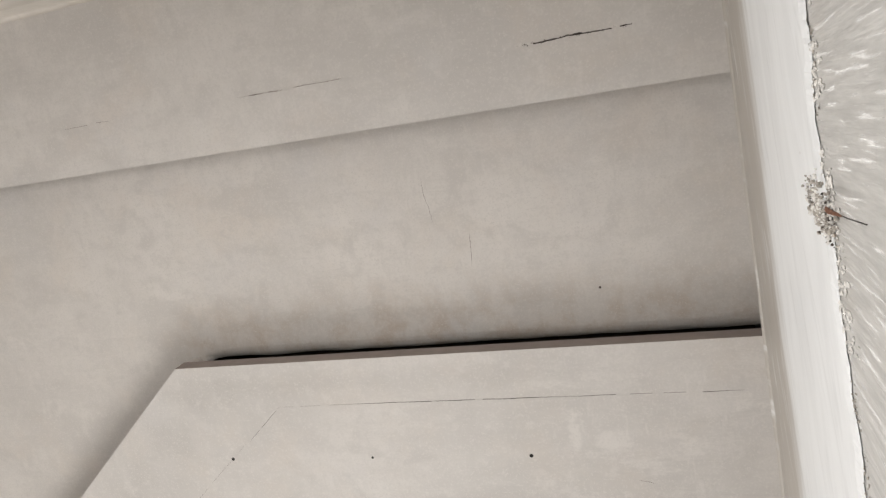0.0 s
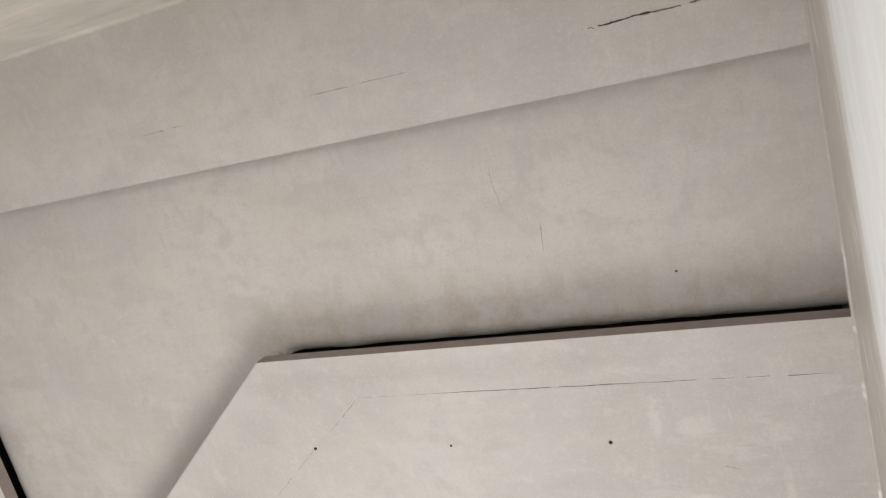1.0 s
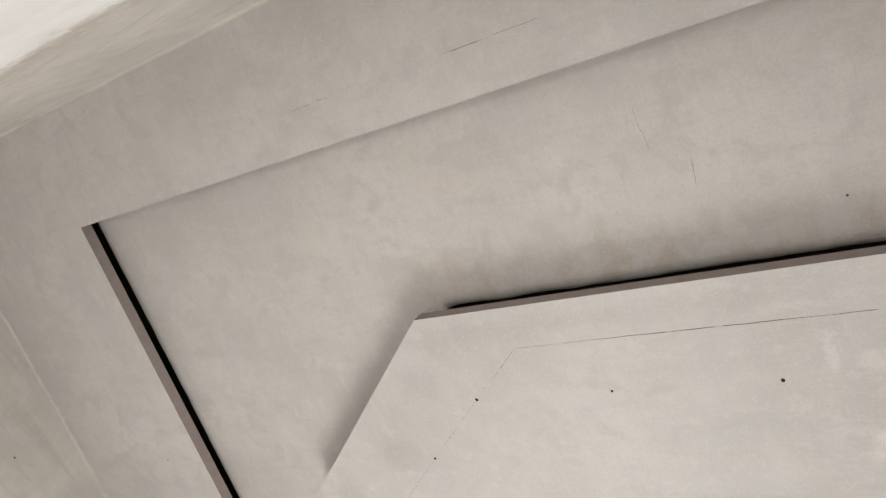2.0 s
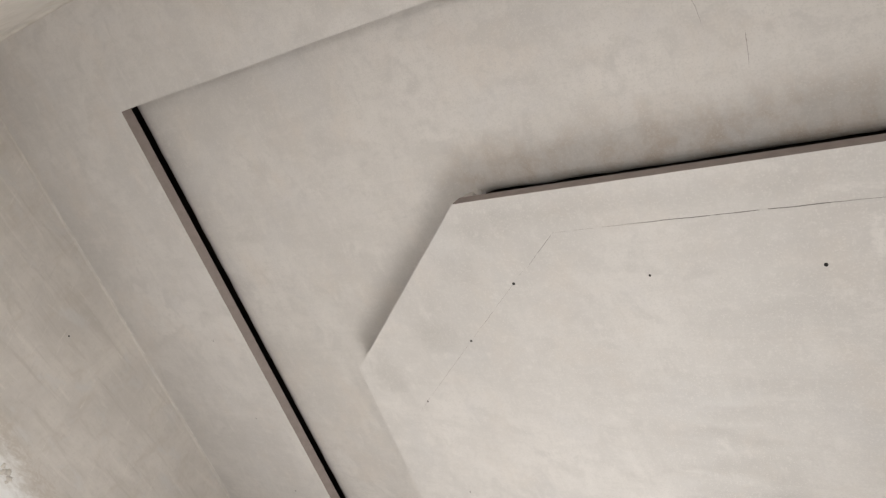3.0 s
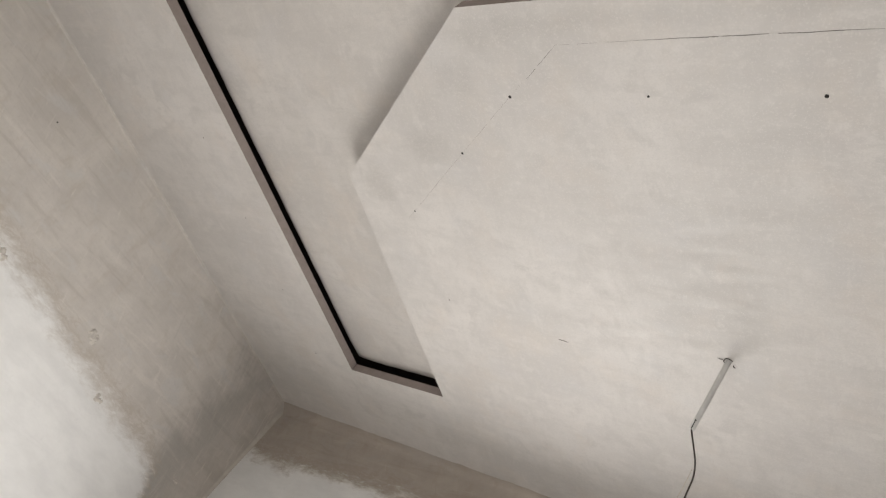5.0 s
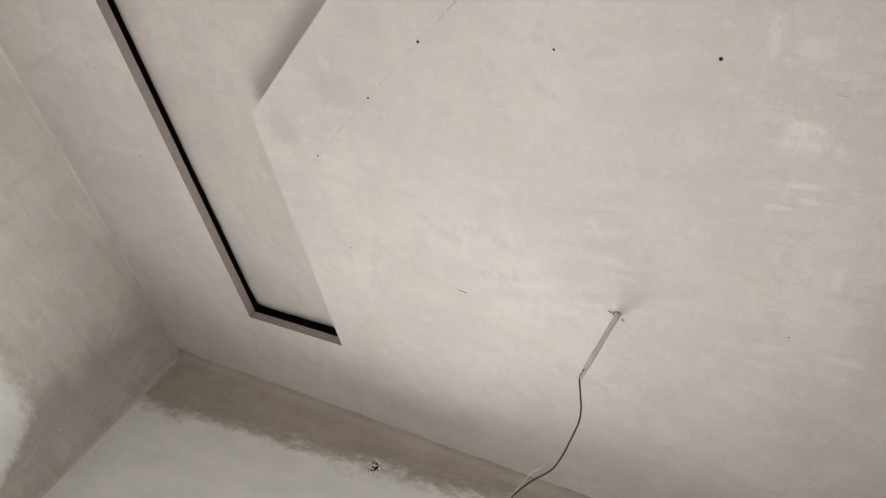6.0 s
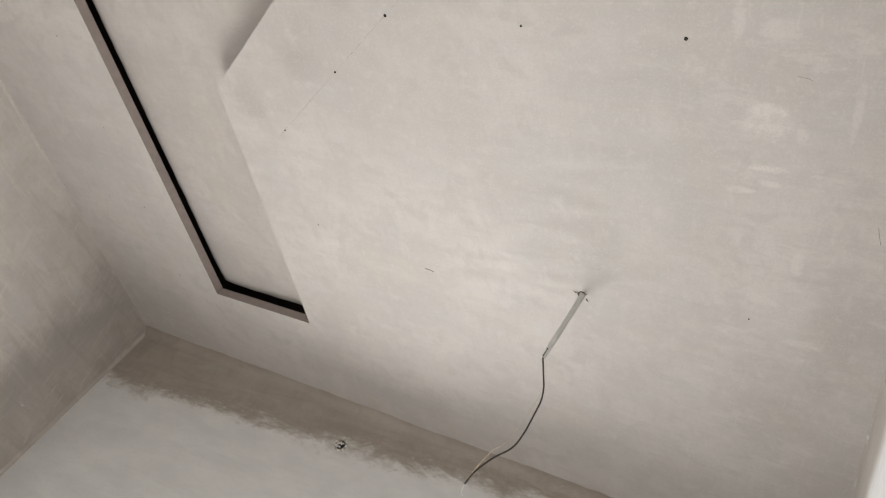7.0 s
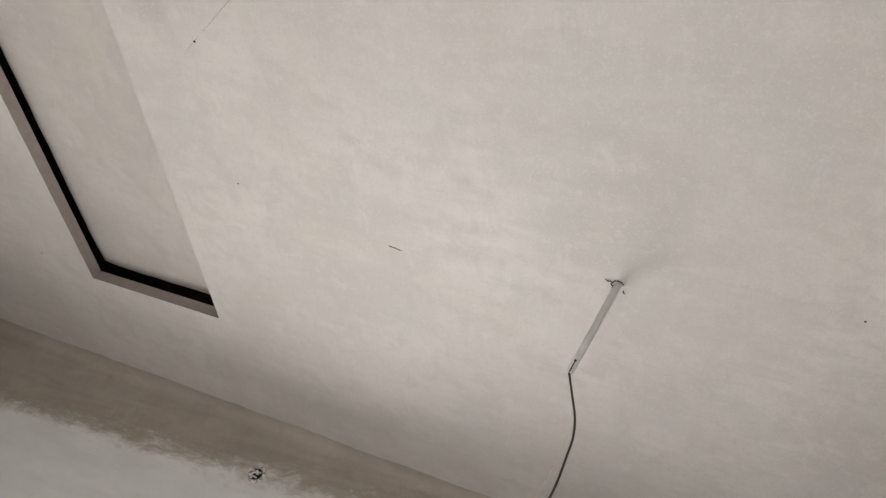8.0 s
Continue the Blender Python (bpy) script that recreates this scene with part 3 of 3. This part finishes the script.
def screw(x, y, radius, z=H, parent=ceiling):
    """A countersunk screw: a dished dark head in its bore."""
    bm = bmesh.new()
    sides = 14
    rings = []
    for r, dz in ((1.0, 0.0006), (0.96, -0.0008), (0.72, -0.0010), (0.35, -0.0006)):
        rings.append([bm.verts.new((r * radius * math.cos(a), r * radius * math.sin(a), dz)) for a in (2 * math.pi * k / sides for k in range(sides))])
    for p, q in zip(rings, rings[1:]):
        for k in range(sides):
            bm.faces.new((p[k], p[(k + 1) % sides], q[(k + 1) % sides], q[k]))
    bm.faces.new(rings[-1])
    bmesh.ops.recalc_face_normals(bm, faces=bm.faces[:])
    ob = part("screw", bm, HOLE if radius > 0.0035 else CRACKM, parent)
    ob.location = (x, y, z)
    return ob


for x, y, r in ((1.403, 0.837, 0.0050), (1.162, 1.041, 0.0042), (0.857, 1.304, 0.0036), (1.826, 0.837, 0.0036), (2.247, 0.837, 0.0050),
                (0.863, 1.737, 0.0029), (-0.226, 1.032, 0.0028), (-0.229, 1.461, 0.0028), (-0.236, 1.901, 0.0028), (-0.239, 2.346, 0.0028), (2.468, 1.697, 0.0028)):
    screw(x, y, r)
screw(2.454, 0.450, 0.0030, DECK, recess)


# ---- hanging conduit with its wires ----
PT, PB = Vector((1.954, 1.767, H)), Vector((1.912, 1.832, 2.706))
conduit = new("hanging_conduit")
tagged(conduit, "grey plastic conduit stub with loose wires hanging from the ceiling", "conduit")
axis = (PB - PT).normalized()
bm = sweep([PT - axis * 0.05, PT, PT.lerp(PB, 0.5) + Vector((0.0008, 0, 0.001)), PB], 0.0090, 20, closed_ends=False)
inner = sweep([PT - axis * 0.05, PB], 0.0074, 20, closed_ends=False)
me = bpy.data.meshes.new("bore")
inner.to_mesh(me)
inner.free()
bm.from_mesh(me)
rim = [v for v in bm.verts if abs((v.co - PB).dot(axis)) < 0.0005]
bmesh.ops.bridge_loops(bm, edges=[e for e in bm.edges if e.verts[0] in rim and e.verts[1] in rim])
part("pipe", bm, PVC, conduit, smooth=True)
# slit and drilled hole close to the open end, on the side towards the room
out = Vector((2.66, 0.0, 1.29)) - PB
out = (out - axis * out.dot(axis)).normalized()
side = axis.cross(out)
for name, a, b, r in (("slit", 0.000, 0.030, 0.0013), ("drilled_hole", 0.0285, 0.0315, 0.0030)):
    centre = out * 0.0086 + side * 0.0028
    part(name, sweep([PB - axis * a + centre, PB - axis * (a + b) / 2 + centre, PB - axis * b + centre], r, 8), HOLE, conduit)
part("plug", sweep([PB - axis * 0.004, PB - axis * 0.003], 0.0074, 16), HOLE, conduit, "dark open end of the conduit")
dark_line = [(1.913, 1.831, 2.716), (1.912, 1.832, 2.706), (1.934, 1.841, 2.656), (1.955, 1.849, 2.607), (1.965, 1.854, 2.561), (1.966, 1.854, 2.515), (1.965, 1.854, 2.435), (1.955, 1.850, 2.373), (1.924, 1.837, 2.314), (1.900, 1.827, 2.249), (1.893, 1.824, 2.202)]
pale_line = [(1.955, 1.850, 2.584), (1.950, 1.847, 2.483), (1.939, 1.843, 2.403), (1.929, 1.839, 2.363), (1.913, 1.832, 2.331), (1.898, 1.826, 2.254), (1.893, 1.824, 2.209)]
pale_path = smooth_line(pale_line)
dark = part("wire", sweep(smooth_line(dark_line), 0.0027, 8), BLACK, conduit, "black insulated wire", smooth=True)
part("wire", sweep(pale_path, [0.0006 + 0.0013 * min(1, 1.6 * (k / len(pale_path)) ** 2) for k in range(len(pale_path))], 8), CREAM, conduit, "thin cream insulated wire", smooth=True)
part("tip", sweep(smooth_line([(1.893, 1.824, 2.202), (1.894, 1.825, 2.186), (1.896, 1.825, 2.176), (1.903, 1.828, 2.169)]), 0.0013, 6), WHITEW, dark, "bare twisted wire end")

# torn plaster round the conduit
collar = new("torn_plaster_ring")
tagged(collar, "torn dark plaster chips round the conduit hole", "plaster chips")
bm = bmesh.new()
for i in range(15):
    a = 2.2 + 3.6 * i / 14
    r = 0.0145 + 0.003 * noise.noise((i * 0.7, 1, 0))
    crumb(bm, (PT.x + r * math.cos(a), PT.y + r * math.sin(a), H - 0.001), 0.0022 + 0.0016 * abs(noise.noise((i, 4, 2))), i)
part("rim", bm, CRACKM, collar)
for k, (a, b) in enumerate((((-0.016, -0.008), (-0.032, -0.013)), ((0.013, 0.012), (0.021, 0.020)))):
    p, q = Vector((PT.x + a[0], PT.y + a[1], H - 0.001)), Vector((PT.x + b[0], PT.y + b[1], H - 0.003))
    part("splinter", sweep([p, (p + q) / 2 + Vector((0, 0, -0.003)), q], [0.0012, 0.0018, 0.0005], 6), CRACKM, collar)


# ---- north wall: cable outlet ----
def on_wall(w, s, out, z):
    return w.matrix_world @ Vector((s, out, z))


bpy.context.view_layer.update()
outlet = new("cable_outlet")
outlet.location = on_wall(north, 2.143, 0, 2.732)
outlet.rotation_euler = (0, 0, math.pi)
tagged(outlet, "broken round cable outlet with wire stubs in the wall", "cable outlet")
bm = bmesh.new()
sides = 24
rings = []
for r, y in ((0.034, 0.0005), (0.031, 0.006), (0.025, 0.006), (0.024, 0.0015), (0.0, 0.0015)):
    if r:
        rings.append([bm.verts.new((r * (1 + 0.16 * noise.noise((math.cos(a) * 2, math.sin(a) * 2, r * 90))) * math.cos(a), y, r * math.sin(a))) for a in (2 * math.pi * k / sides for k in range(sides))])
for p, q in zip(rings, rings[1:]):
    for k in range(sides):
        bm.faces.new((p[k], p[(k + 1) % sides], q[(k + 1) % sides], q[k]))
part("broken_rim", bm, CRUMB, outlet)
bm = bmesh.new()
bmesh.ops.create_circle(bm, cap_ends=True, segments=20, radius=0.026, matrix=Matrix.Translation((0, 0.0022, 0)) @ Matrix.Rotation(radians(90), 4, "X"))
part("dark_hole", bm, HOLE, outlet)
for k, (a, b, m) in enumerate((((-0.014, 0.012), (0.016, -0.016), WHITEW), ((0.004, 0.016), (-0.012, -0.004), WHITEW), ((0.010, 0.010), (0.016, 0.000), CREAM), ((-0.008, -0.012), (0.006, -0.022), PALECRUMB))):
    part("wire_stub", sweep(smooth_line([(a[0], 0.003, a[1]), ((a[0] + b[0]) / 2, 0.018, (a[1] + b[1]) / 2), (b[0], 0.012, b[1])]), 0.0036, 8), m, outlet, smooth=True)
bm = bmesh.new()
for i in range(16):
    a = rnd.uniform(0, 6.28)
    crumb(bm, (0.032 * math.cos(a), 0.003, 0.032 * math.sin(a)), rnd.uniform(0.002, 0.006), i + 50)
tagged(part("crumb_heap", bm, PALECRUMB, outlet), kind="stuff")

# ---- east wall: broken spot with a rusty stub ----
spot = new("broken_plaster_patch")
spot.location = on_wall(east, 0.474, 0, 2.085)
spot.rotation_euler = (0, 0, math.atan2(FR[1] - BR[1], FR[0] - BR[0]))
tagged(spot, "crumbling grey plaster lump at the edge of the putty", "plaster patch")
for name, m, n, seed in (("crumb_heap", CRUMB, 320, 1), ("pale_rubble", PALECRUMB, 260, 2), ("dark_grit", CRACKM, 90, 3)):
    bm = bmesh.new()
    rn = random.Random(seed)
    for i in range(n):
        crumb(bm, (rn.gauss(0, 0.010), rn.uniform(0.002, 0.006), rn.gauss(-0.012, 0.026)), rn.uniform(0.0007, 0.0024) if seed < 3 else rn.uniform(0.0005, 0.0015), i + seed * 20)
    tagged(part(name, bm, m, spot), kind="stuff")
stub = new("rusty_rod")
tagged(stub, "rusty steel rod end lying against the combed plaster", "rod")
p = [on_wall(east, 0.462, 0.006, 2.025), on_wall(east, 0.455, 0.010, 1.985), on_wall(east, 0.449, 0.008, 1.945)]
part("rust", sweep(smooth_line(p), [0.0006 + 0.0015 * math.sin(math.pi * k / 12) for k in range(13)], 8), RUST, stub)
p = [on_wall(east, 0.449, 0.008, 1.947), on_wall(east, 0.443, 0.009, 1.915), on_wall(east, 0.440, 0.004, 1.885)]
part("wire", sweep(smooth_line(p), 0.0005, 6), STEEL, stub, "thin dark steel wire")

# ---- west wall: chipped dents ----
for s, z, w, h in ((1.815, 2.172, 0.090, 0.030), (1.223, 2.268, 0.050, 0.036), (0.95, 2.120, 0.048, 0.026), (0.231, 2.172, 0.034, 0.014)):
    chip = new("plaster_chip")
    chip.location = on_wall(west, s, 0, z)
    chip.rotation_euler = (0, 0, math.atan2(BL[1] - FL[1], BL[0] - FL[0]))
    tagged(chip, "chipped lump of plaster on the grey wall", "plaster chip", "chips on the plaster wall")
    bm = bmesh.new()
    for i in range(9):
        crumb(bm, (rnd.uniform(-w, w) / 2, 0.001, rnd.uniform(-h, h) / 2), h * rnd.uniform(0.22, 0.55), i + 100)
    for v in bm.verts:
        v.co.y *= 0.35
    part("lump", bm, CHIP, chip)
screw(0, 0, 0.004, 0, west).matrix_local = Matrix.Translation((2.162, 0.001, 2.697)) @ Matrix.Rotation(radians(-90), 4, "X")
